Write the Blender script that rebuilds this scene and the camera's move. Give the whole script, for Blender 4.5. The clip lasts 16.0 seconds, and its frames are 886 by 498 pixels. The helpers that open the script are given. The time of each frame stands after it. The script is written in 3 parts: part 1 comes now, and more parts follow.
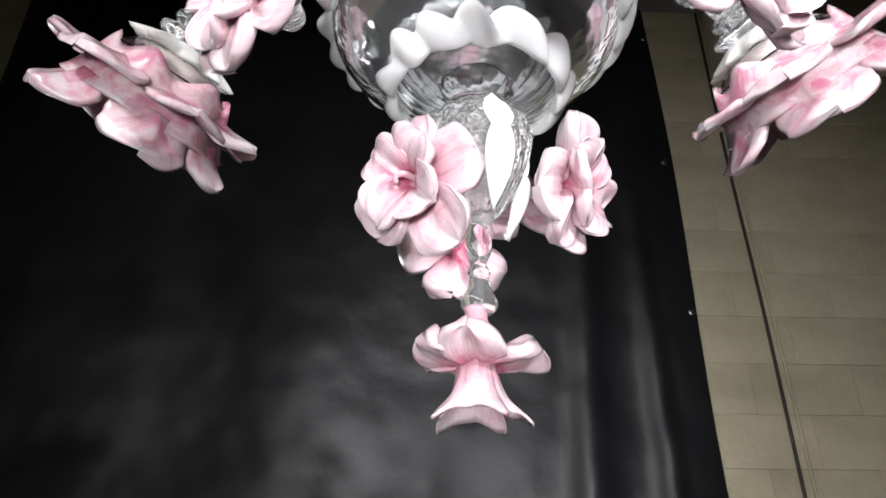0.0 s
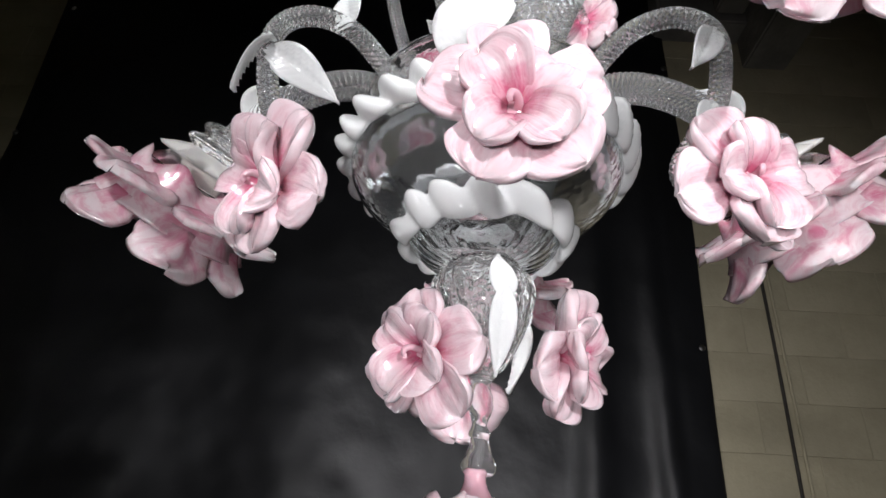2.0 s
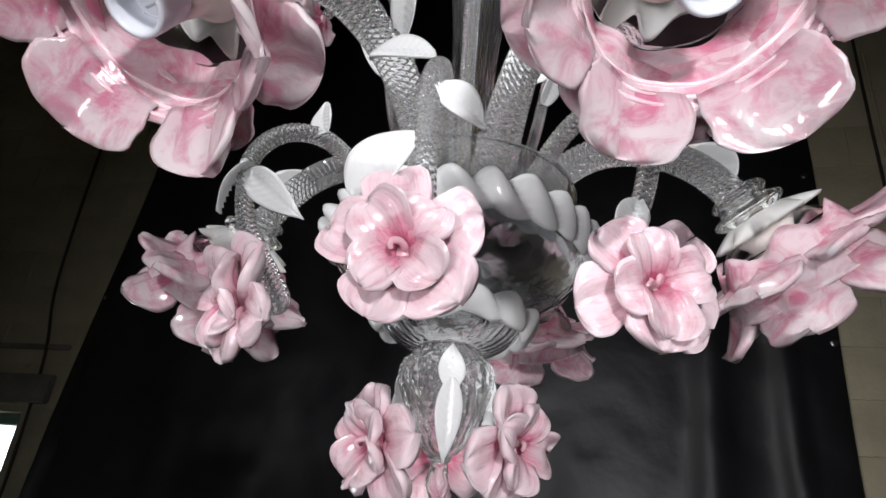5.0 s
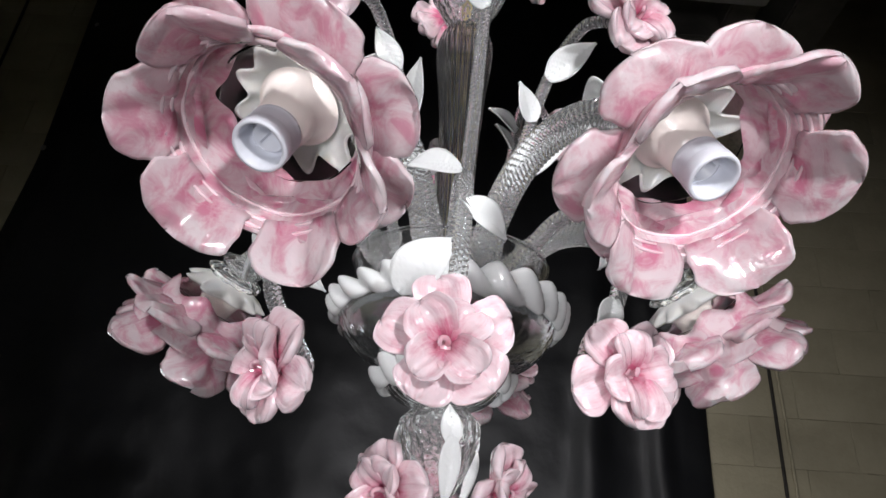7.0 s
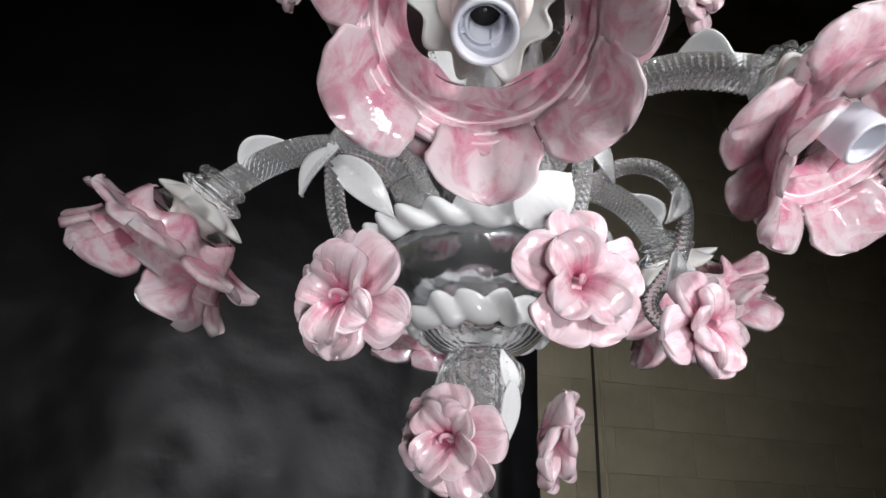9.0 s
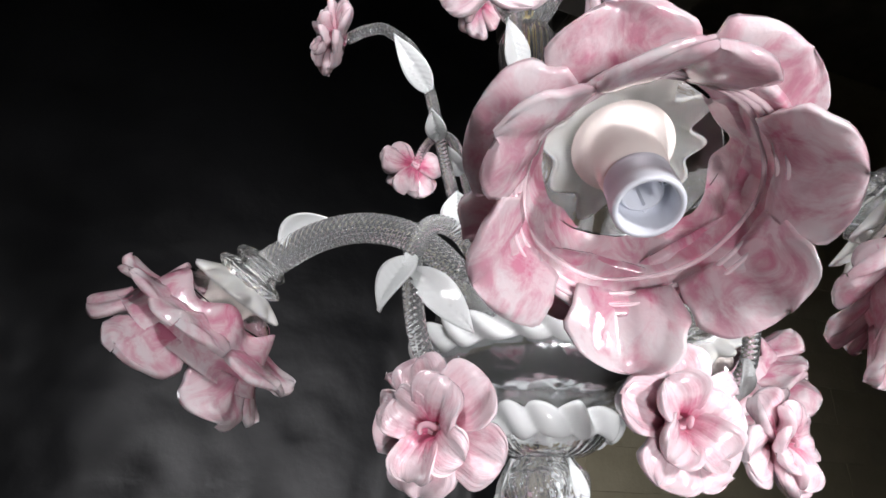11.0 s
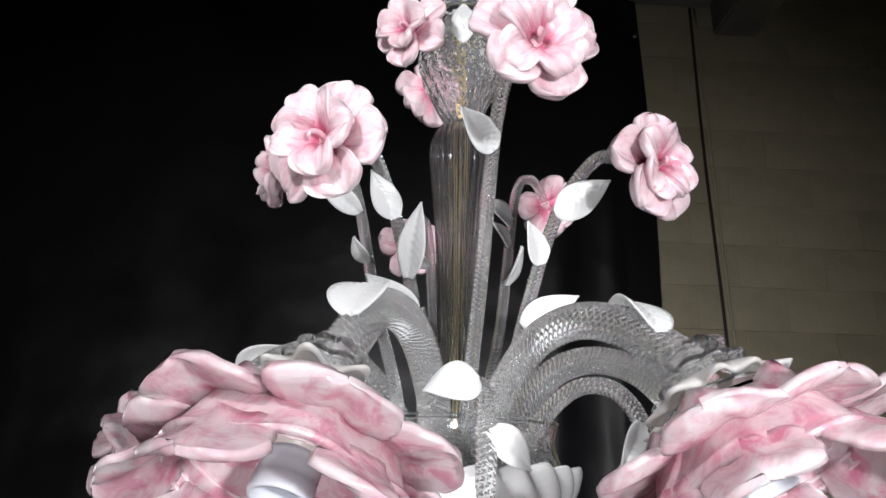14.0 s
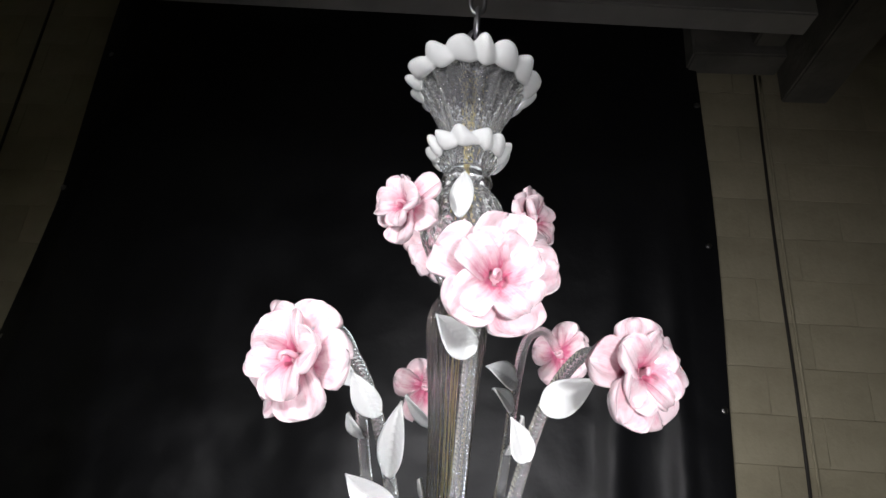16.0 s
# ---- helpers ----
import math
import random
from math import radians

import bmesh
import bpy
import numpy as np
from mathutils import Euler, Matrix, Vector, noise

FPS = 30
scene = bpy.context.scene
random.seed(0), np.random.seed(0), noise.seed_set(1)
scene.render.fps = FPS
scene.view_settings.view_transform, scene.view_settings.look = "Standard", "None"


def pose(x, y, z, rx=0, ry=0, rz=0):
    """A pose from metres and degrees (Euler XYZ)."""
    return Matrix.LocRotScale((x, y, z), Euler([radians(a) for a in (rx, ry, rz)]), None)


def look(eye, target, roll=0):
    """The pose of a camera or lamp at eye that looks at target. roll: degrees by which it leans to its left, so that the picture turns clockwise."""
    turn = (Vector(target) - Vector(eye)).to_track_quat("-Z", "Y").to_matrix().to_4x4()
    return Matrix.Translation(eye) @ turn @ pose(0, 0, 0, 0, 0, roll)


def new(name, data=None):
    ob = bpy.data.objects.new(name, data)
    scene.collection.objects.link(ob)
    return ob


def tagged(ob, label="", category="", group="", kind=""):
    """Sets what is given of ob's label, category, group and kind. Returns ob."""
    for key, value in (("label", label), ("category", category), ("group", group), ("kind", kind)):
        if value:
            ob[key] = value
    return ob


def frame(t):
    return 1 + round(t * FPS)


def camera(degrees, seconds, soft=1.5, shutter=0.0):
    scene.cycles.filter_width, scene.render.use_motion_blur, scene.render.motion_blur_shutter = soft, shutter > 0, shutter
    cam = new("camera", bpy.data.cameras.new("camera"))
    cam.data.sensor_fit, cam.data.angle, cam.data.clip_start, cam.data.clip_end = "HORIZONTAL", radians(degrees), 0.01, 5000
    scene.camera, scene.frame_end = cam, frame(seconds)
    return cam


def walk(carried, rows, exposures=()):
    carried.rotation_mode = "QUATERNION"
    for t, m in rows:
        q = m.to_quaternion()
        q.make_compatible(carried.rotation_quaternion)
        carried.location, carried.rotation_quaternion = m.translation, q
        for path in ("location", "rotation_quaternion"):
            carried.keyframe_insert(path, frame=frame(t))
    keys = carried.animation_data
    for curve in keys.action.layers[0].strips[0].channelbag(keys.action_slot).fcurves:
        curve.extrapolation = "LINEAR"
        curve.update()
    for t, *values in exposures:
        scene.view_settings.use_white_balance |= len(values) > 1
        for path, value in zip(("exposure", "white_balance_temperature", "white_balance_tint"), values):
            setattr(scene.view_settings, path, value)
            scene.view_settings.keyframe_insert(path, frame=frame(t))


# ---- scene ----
cam = camera(68.8, 16.0)
PATH = [
    (0, (0.003, -0.335, 1.441), (-0.122, 1.44, 2.354), 0.6),
    (0.5, (0.003, -0.346, 1.464), (-0.142, 1.427, 2.379), 1.0),
    (1, (0.003, -0.364, 1.482), (-0.129, 1.408, 2.401), 1.6),
    (1.5, (0.01, -0.388, 1.5), (-0.13, 1.383, 2.418), 2.0),
    (2, (0.01, -0.4, 1.515), (-0.16, 1.368, 2.435), 3.2),
    (2.5, (0.021, -0.405, 1.528), (-0.157, 1.363, 2.446), 3.8),
    (3, (0.041, -0.421, 1.541), (-0.235, 1.335, 2.457), 4.6),
    (5.5, (0.149, -0.471, 1.578), (-0.443, 1.243, 2.422), 6.1),
    (6, (0.153, -0.507, 1.586), (-0.447, 1.201, 2.438), 6.6),
    (6.5, (0.131, -0.534, 1.592), (-0.275, 1.21, 2.482), 4.7),
    (7, (0.06, -0.563, 1.588), (-0.157, 1.224, 2.459), 4.2),
    (7.5, (-0.005, -0.569, 1.584), (0.011, 1.235, 2.447), 4.1),
    (8, (-0.059, -0.563, 1.58), (0.128, 1.256, 2.391), 2.2),
    (8.5, (-0.103, -0.52, 1.571), (0.19, 1.293, 2.362), 1.9),
    (11, (-0.23, -0.496, 1.657), (0.276, 1.272, 2.443), 1.4),
    (11.5, (-0.234, -0.539, 1.688), (0.267, 1.246, 2.438), 1.4),
    (12, (-0.219, -0.582, 1.72), (0.215, 1.233, 2.44), 0.6),
    (12.5, (-0.177, -0.608, 1.745), (0.182, 1.233, 2.439), 0.3),
    (13, (-0.114, -0.604, 1.762), (0.116, 1.266, 2.431), -0.7),
    (13.5, (-0.046, -0.612, 1.781), (0.069, 1.272, 2.443), 0.1),
    (14, (0.01, -0.609, 1.8), (-0.068, 1.283, 2.441), 1.6),
    (14.5, (0.049, -0.602, 1.832), (-0.148, 1.289, 2.452), 3.7),
    (15, (0.067, -0.613, 1.877), (-0.217, 1.269, 2.493), 4.2),
    (15.5, (0.072, -0.631, 1.909), (-0.227, 1.22, 2.604), 4.5),
    (16, (0.087, -0.651, 1.927), (-0.216, 1.173, 2.687), 4.4),
]
walk(cam, [(t, look(eye, target, roll)) for t, eye, target, roll in PATH], [(0.0, 0.98), (1.5, 0.45), (3.0, 0.08), (8.0, -0.12), (11.0, 0.25), (12.0, 0.30), (13.0, 0.12), (14.5, 0.1), (16.0, 0.37)])

# ---- world and light ----
WALL_Y = 2.15
CEIL = 4.75
world = bpy.data.worlds.new("world")
scene.world = world
world.use_nodes = True
world.node_tree.nodes["Background"].inputs[0].default_value = (0.6, 0.7, 0.85, 1)
world.node_tree.nodes["Background"].inputs[1].default_value = 0.025
scene.view_settings.exposure = 0.0


def area_lamp(name, eye, target, sx, sy, watts, color):
    data = bpy.data.lights.new(name, "AREA")
    data.shape, data.size, data.size_y, data.energy, data.color = "RECTANGLE", sx, sy, watts, color
    ob = new(name, data)
    ob.matrix_world = look(eye, target)
    return ob


# key and fill: unseen lights added in front to light the glass
key = area_lamp("unseen_front_light", (-0.60, -1.25, 2.60), (0, 0.0, 2.07), 0.10, 0.09, 3.0, (0.985, 0.965, 1.0))
key.data.spread = radians(74)
fill = area_lamp("unseen_front_light", (0.68, -1.45, 1.85), (0, 0.05, 1.88), 0.11, 0.10, 1.9, (0.985, 0.965, 1.0))
fill.data.spread = radians(52)
# unseen low fill, added to brighten undersides like bounce off the floor
low = area_lamp("low_fill_light", (-0.05, -1.50, 1.12), (0, 0.3, 1.80), 0.3, 0.2, 1.3, (0.985, 0.965, 1.0))
low.data.spread = radians(58)
# unseen fill near the floor, added to brighten the lower drape and wall
ground = area_lamp("drape_fill_light", (0.0, -0.5, 0.55), (0.05, WALL_Y, 1.40), 0.7, 0.25, 6.0, (0.985, 0.965, 1.0))
ground.data.spread = radians(80)


# ---- materials ----
def mat(name, base, rough=0.5, **kw):
    m = bpy.data.materials.new(name)
    m.use_nodes = True
    b = m.node_tree.nodes["Principled BSDF"]
    b.inputs["Base Color"].default_value = (*base, 1)
    b.inputs["Roughness"].default_value = rough
    for k, v in kw.items():
        b.inputs[k.replace("_", " ")].default_value = v
    return m


def node(m, kind, **kw):
    n = m.node_tree.nodes.new(kind)
    for k, v in kw.items():
        n.inputs[k.replace("_", " ")].default_value = v
    return n


def link(m, a, ao, b, bi):
    m.node_tree.links.new(a.outputs[ao], b.inputs[bi])


def bsdf(m):
    return m.node_tree.nodes["Principled BSDF"]


def add_noise_color(m, stops, scale, detail=6, distortion=0.0, rough=0.6):
    co = node(m, "ShaderNodeTexCoord")
    n = node(m, "ShaderNodeTexNoise", Scale=scale, Detail=detail, Distortion=distortion, Roughness=rough)
    r = node(m, "ShaderNodeValToRGB")
    while len(r.color_ramp.elements) < len(stops):
        r.color_ramp.elements.new(0.5)
    for el, (p, c) in zip(r.color_ramp.elements, stops):
        el.position, el.color = p, (*c, 1)
    link(m, co, "Object", n, "Vector")
    link(m, n, "Fac", r, "Fac")
    link(m, r, "Color", bsdf(m), "Base Color")
    return co, n, r


def add_bump(m, scale, strength, distance=0.002, detail=5, coord="Object"):
    co = node(m, "ShaderNodeTexCoord")
    n = node(m, "ShaderNodeTexNoise", Scale=scale, Detail=detail)
    b = node(m, "ShaderNodeBump", Strength=strength, Distance=distance)
    link(m, co, coord, n, "Vector")
    link(m, n, "Fac", b, "Height")
    link(m, b, "Normal", bsdf(m), "Normal")
    return b


def petal_material(name, deep, pale, rim, streak_scale, low, high, tip_white, veins, throat_deep):
    """Pink glass: deep at the throat and in streaks, pale further out, whitish at the margins."""
    m = mat(name, pale, 0.16, IOR=1.45, Coat_Weight=0.9, Coat_Roughness=0.025)
    uv = node(m, "ShaderNodeUVMap")
    sep = node(m, "ShaderNodeSeparateXYZ")
    link(m, uv, "UV", sep, "Vector")
    co = node(m, "ShaderNodeTexCoord")
    info = node(m, "ShaderNodeObjectInfo")
    shift = node(m, "ShaderNodeVectorMath")
    shift.operation = "ADD"
    link(m, co, "Object", shift, 0)
    link(m, info, "Random", shift, 1)
    n = node(m, "ShaderNodeTexNoise", Scale=streak_scale, Detail=7, Roughness=0.62, Distortion=1.4)
    link(m, shift, "Vector", n, "Vector")
    ramp = node(m, "ShaderNodeMapRange", From_Min=low, From_Max=high)
    vein_co = node(m, "ShaderNodeVectorMath")
    vein_co.operation = "MULTIPLY_ADD"
    vein_co.inputs[1].default_value = (1.6, 11.0, 1.0)
    link(m, uv, "UV", vein_co, 0)
    link(m, info, "Random", vein_co, 2)
    vein = node(m, "ShaderNodeTexNoise", Scale=1.0, Detail=4, Roughness=0.6, Distortion=0.5)
    link(m, vein_co, "Vector", vein, "Vector")
    both = node(m, "ShaderNodeMath")
    both.operation = "MULTIPLY_ADD"
    both.inputs[1].default_value = veins
    half = node(m, "ShaderNodeMath")
    half.operation = "MULTIPLY"
    half.inputs[1].default_value = 1.05 - veins
    link(m, n, "Fac", half, 0)
    link(m, vein, "Fac", both, 0)
    link(m, half, "Value", both, 2)
    link(m, both, "Value", ramp, "Value")
    mix1 = node(m, "ShaderNodeMix")
    mix1.data_type = "RGBA"
    mix1.inputs["A"].default_value = (*pale, 1)
    mix1.inputs["B"].default_value = (*deep, 1)
    throat = node(m, "ShaderNodeMapRange", From_Min=0.08, From_Max=0.62, To_Min=throat_deep, To_Max=0.0)
    link(m, sep, "X", throat, "Value")
    top = node(m, "ShaderNodeMath")
    top.operation, top.use_clamp = "ADD", True
    soft = node(m, "ShaderNodeMath")
    soft.operation = "MULTIPLY"
    soft.inputs[1].default_value = 0.75
    link(m, ramp, "Result", soft, 0)
    link(m, soft, "Value", top, 0)
    link(m, throat, "Result", top, 1)
    link(m, top, "Value", mix1, "Factor")
    edge = node(m, "ShaderNodeMath")
    edge.operation = "SUBTRACT"
    edge.inputs[1].default_value = 0.5
    link(m, sep, "Y", edge, 0)
    ab = node(m, "ShaderNodeMath")
    ab.operation = "ABSOLUTE"
    link(m, edge, "Value", ab, 0)
    rimv = node(m, "ShaderNodeMapRange", From_Min=0.33, From_Max=0.5, To_Max=tip_white)
    link(m, ab, "Value", rimv, "Value")
    rimu = node(m, "ShaderNodeMapRange", From_Min=0.78, From_Max=1.0, To_Max=tip_white)
    link(m, sep, "X", rimu, "Value")
    mx = node(m, "ShaderNodeMath")
    mx.operation = "MAXIMUM"
    link(m, rimv, "Result", mx, 0)
    link(m, rimu, "Result", mx, 1)
    mix2 = node(m, "ShaderNodeMix")
    mix2.data_type = "RGBA"
    mix2.inputs["B"].default_value = (*rim, 1)
    link(m, mx, "Value", mix2, "Factor")
    link(m, mix1, "Result", mix2, "A")
    link(m, mix2, "Result", bsdf(m), "Base Color")
    bsdf(m).inputs["Subsurface Weight"].default_value = 0.15
    bsdf(m).inputs["Subsurface Radius"].default_value = (0.006, 0.003, 0.003)
    nb = node(m, "ShaderNodeTexNoise", Scale=85, Detail=3)
    link(m, co, "Object", nb, "Vector")
    b = node(m, "ShaderNodeBump", Strength=0.5, Distance=0.0022)
    high = node(m, "ShaderNodeMath")
    high.operation = "MULTIPLY_ADD"
    high.inputs[1].default_value = 1.6 * veins
    link(m, vein, "Fac", high, 0)
    link(m, nb, "Fac", high, 2)
    link(m, high, "Value", b, "Height")
    link(m, b, "Normal", bsdf(m), "Normal")
    return m


PINK_SOFT = petal_material("soft_pink_glass", (0.50, 0.115, 0.20), (0.74, 0.575, 0.615), (0.77, 0.68, 0.705), 48, 0.49, 0.78, 0.45, 0.46, 1.0)
PINK_MOTTLED = petal_material("mottled_pink_glass", (0.56, 0.18, 0.275), (0.73, 0.64, 0.66), (0.75, 0.695, 0.71), 38, 0.46, 0.64, 0.42, 0.10, 0.35)

WHITE = mat("white_opal_glass", (0.80, 0.82, 0.815), 0.12, Coat_Weight=0.3, Coat_Roughness=0.05, Subsurface_Weight=0.12)
bsdf(WHITE).inputs["Subsurface Radius"].default_value = (0.004, 0.004, 0.004)
add_bump(WHITE, 90, 0.15, 0.001)
COLLAR = mat("cream_opal_glass", (0.68, 0.69, 0.67), 0.14, Coat_Weight=0.3, Coat_Roughness=0.05, Subsurface_Weight=0.2)
bsdf(COLLAR).inputs["Subsurface Radius"].default_value = (0.006, 0.005, 0.004)
add_bump(COLLAR, 90, 0.15, 0.001)


def let_light_through(m, share, color):
    """Thin opal glass: part of the light comes through from behind."""
    t = node(m, "ShaderNodeBsdfTranslucent")
    t.inputs["Color"].default_value = (*color, 1)
    mix = node(m, "ShaderNodeMixShader", Fac=share)
    m.node_tree.links.new(bsdf(m).outputs[0], mix.inputs[1])
    m.node_tree.links.new(t.outputs[0], mix.inputs[2])
    m.node_tree.links.new(mix.outputs[0], m.node_tree.nodes["Material Output"].inputs[0])


let_light_through(WHITE, 0.28, (0.80, 0.81, 0.80))
let_light_through(COLLAR, 0.35, (0.84, 0.80, 0.77))
let_light_through(PINK_MOTTLED, 0.15, (0.85, 0.55, 0.60))

CLEAR = mat("clear_glass", (0.97, 0.98, 0.978), 0.025, Transmission_Weight=1.0, IOR=1.48)
add_bump(CLEAR, 60, 0.25, 0.002)
QUILT = mat("rippled_glass", (0.98, 0.985, 0.983), 0.005, Transmission_Weight=0.99, IOR=1.5)
add_bump(QUILT, 75, 0.4, 0.002, 2)
ROPE = mat("rope_glass", (0.96, 0.975, 0.97), 0.02, Transmission_Weight=0.955, IOR=1.5)
RIPPLE = mat("honeycomb_glass", (0.97, 0.98, 0.975), 0.015, Transmission_Weight=0.965, IOR=1.5)
add_bump(RIPPLE, 150, 1.0, 0.003, 1)
STREAK = mat("streaked_glass", (0.97, 0.98, 0.975), 0.012, Transmission_Weight=0.985, IOR=1.5)
streak_at = node(STREAK, "ShaderNodeTexCoord")
streak_map = node(STREAK, "ShaderNodeMapping")
streak_map.inputs["Scale"].default_value = (1, 1, 0.05)
streak_noise = node(STREAK, "ShaderNodeTexNoise", Scale=110, Detail=1.5)
streak_bump = node(STREAK, "ShaderNodeBump", Strength=0.9, Distance=0.003)
link(STREAK, streak_at, "Object", streak_map, "Vector")
link(STREAK, streak_map, "Vector", streak_noise, "Vector")
link(STREAK, streak_noise, "Fac", streak_bump, "Height")
link(STREAK, streak_bump, "Normal", bsdf(STREAK), "Normal")
LIP = mat("pinkish_clear_glass", (0.90, 0.76, 0.79), 0.06, Transmission_Weight=0.5, IOR=1.45)
PLASTIC = mat("white_plastic", (0.72, 0.74, 0.80), 0.35)
add_bump(PLASTIC, 300, 0.05, 0.0005)
SLEEVE = mat("cream_sleeve", (0.84, 0.77, 0.72), 0.25)
add_bump(SLEEVE, 120, 0.1, 0.0005)
CHROME = mat("steel_chain", (0.45, 0.45, 0.46), 0.3, Metallic=1.0)
add_bump(CHROME, 200, 0.2, 0.0005)

BRASS = mat("brass_rod", (0.78, 0.62, 0.27), 0.28, Metallic=1.0)
add_bump(BRASS, 150, 0.2, 0.0005)
DISH = mat("mirror_metal", (0.80, 0.82, 0.84), 0.17, Metallic=1.0)
add_bump(DISH, 18, 1.0, 0.012, 3)

DRAPE = mat("black_drape", (0.016, 0.017, 0.02), 0.46)
add_noise_color(DRAPE, [(0.3, (0.007, 0.0074, 0.0085)), (0.75, (0.013, 0.0136, 0.0155))], 3.0)
add_bump(DRAPE, 8, 0.28, 0.02, 6)

BLOCK = mat("concrete_block", (0.33, 0.31, 0.26), 0.9)
co, n, r = add_noise_color(BLOCK, [(0.25, (0.33, 0.295, 0.20)), (0.5, (0.42, 0.378, 0.262)), (0.8, (0.50, 0.452, 0.325))], 3.5, 8)
info = node(BLOCK, "ShaderNodeObjectInfo")
hsv = node(BLOCK, "ShaderNodeHueSaturation")
mr = node(BLOCK, "ShaderNodeMapRange", To_Min=0.95, To_Max=1.05)
link(BLOCK, info, "Random", mr, "Value")
link(BLOCK, mr, "Result", hsv, "Value")
link(BLOCK, r, "Color", hsv, "Color")
link(BLOCK, hsv, "Color", bsdf(BLOCK), "Base Color")
add_bump(BLOCK, 45, 0.5, 0.006, 8)
MORTAR = mat("mortar", (0.24, 0.225, 0.19), 0.95)
add_noise_color(MORTAR, [(0.3, (0.35, 0.315, 0.225)), (0.7, (0.44, 0.395, 0.29))], 9)
add_bump(MORTAR, 60, 0.5, 0.004)
CONCRETE = mat("rough_concrete", (0.22, 0.21, 0.19), 0.92)
add_noise_color(CONCRETE, [(0.3, (0.14, 0.135, 0.12)), (0.7, (0.27, 0.255, 0.23))], 4, 8)
add_bump(CONCRETE, 25, 0.6, 0.012, 8)
PALE = mat("pale_painted_beam", (0.5, 0.49, 0.48), 0.7)
add_noise_color(PALE, [(0.3, (0.40, 0.39, 0.385)), (0.7, (0.56, 0.55, 0.54))], 2.5, 8)
add_bump(PALE, 30, 0.2, 0.004)
CABLE = mat("black_cable", (0.035, 0.031, 0.026), 0.6)
FRAME = mat("green_window_frame", (0.12, 0.22, 0.19), 0.5)
add_noise_color(FRAME, [(0.3, (0.09, 0.17, 0.15)), (0.7, (0.15, 0.26, 0.22))], 20)
PANE = mat("window_pane", (1, 1, 1), 0.0, Transmission_Weight=1.0, IOR=1.45)
SKYCARD = bpy.data.materials.new("daylight")
SKYCARD.use_nodes = True
SKYCARD.node_tree.nodes.remove(SKYCARD.node_tree.nodes["Principled BSDF"])
em = SKYCARD.node_tree.nodes.new("ShaderNodeEmission")
em.inputs[0].default_value, em.inputs[1].default_value = (0.88, 0.95, 1.0, 1), 6.0
SKYCARD.node_tree.links.new(em.outputs[0], SKYCARD.node_tree.nodes["Material Output"].inputs[0])


# ---- mesh helpers ----
def mesh_of(name, verts, faces, material, uvs=None, smooth=True):
    me = bpy.data.meshes.new(name)
    me.from_pydata([tuple(v) for v in verts], [], faces)
    if uvs is not None:
        lay = me.uv_layers.new(name="UVMap")
        idx = np.empty(len(me.loops), int)
        me.loops.foreach_get("vertex_index", idx)
        lay.data.foreach_set("uv", np.asarray(uvs, float)[idx].ravel())
    me.materials.append(material)
    bm = bmesh.new()
    bm.from_mesh(me)
    bmesh.ops.recalc_face_normals(bm, faces=bm.faces)
    bm.to_mesh(me)
    bm.free()
    if smooth:
        me.polygons.foreach_set("use_smooth", [True] * len(me.polygons))
    me.update()
    return me


def part(name, me, parent=None, label="", m=None):
    ob = new(name, me)
    if parent is not None:
        ob.parent = parent
    if m is not None:
        ob.matrix_basis = m
    if label:
        tagged(ob, label)
    return ob


def rings(rows, closed=True, cap=True):
    """Verts and faces of rows of points, each row a ring."""
    k = len(rows[0])
    verts = [p for row in rows for p in row]
    faces = []
    for i in range(len(rows) - 1):
        for j in range(k if closed else k - 1):
            a, b = i * k + j, i * k + (j + 1) % k
            faces.append((a, b, b + k, a + k))
    if cap and closed:
        faces.append(tuple(reversed(range(k))))
        faces.append(tuple(range((len(rows) - 1) * k, len(rows) * k)))
    return verts, faces


def smooth_line(pts, n):
    """A Catmull-Rom line of n+1 points through pts."""
    p = [Vector(q) for q in pts]
    p = [2 * p[0] - p[1]] + p + [2 * p[-1] - p[-2]]
    out = []
    for i in range(n + 1):
        s = i / n * (len(p) - 3)
        k = min(int(s), len(p) - 4)
        t = s - k
        a, b, c, d = p[k:k + 4]
        out.append(0.5 * ((2 * b) + (c - a) * t + (2 * a - 5 * b + 4 * c - d) * t * t + (3 * b - a - 3 * c + d) * t ** 3))
    return out


def tube(pts, radius, n=40, sides=24, lobes=0, twist=0.0, depth=0.0, radius_end=None):
    """A tube along pts; lobes, depth and twist make spiral ribs."""
    line = smooth_line(pts, n)
    rows, up, total = [], None, 0.0
    for i, c in enumerate(line):
        d = (line[min(i + 1, n)] - line[max(i - 1, 0)]).normalized()
        if up is None:
            up = d.orthogonal().normalized()
        up = (up - d * up.dot(d)).normalized()
        side = d.cross(up)
        if i:
            total += (c - line[i - 1]).length
        r0 = radius + ((radius_end or radius) - radius) * i / n
        row = []
        for j in range(sides):
            b = 2 * math.pi * j / sides
            r = r0 * (1 + depth * (1.6 * abs(math.cos(lobes * b / 2)) - 1)) if lobes else r0
            a = b - (twist * total / lobes if lobes else 0.0)
            row.append(c + r * (math.cos(a) * up + math.sin(a) * side))
        rows.append(row)
    return rings(rows)


def lathe(profile, sides=64, rib=0, depth=0.0, twist=0.0, phase=0.0):
    """Turn (r, z) pairs round z. Ribs can be pressed in."""
    rows = []
    for r, z, *k in profile:
        amount = k[0] if k else 1.0
        row = []
        for j in range(sides):
            a = 2 * math.pi * j / sides
            rr = r * (1 + amount * depth * math.cos(rib * a + twist * z + phase))
            row.append((rr * math.cos(a), rr * math.sin(a), z))
        rows.append(row)
    return rings(rows, cap=False)


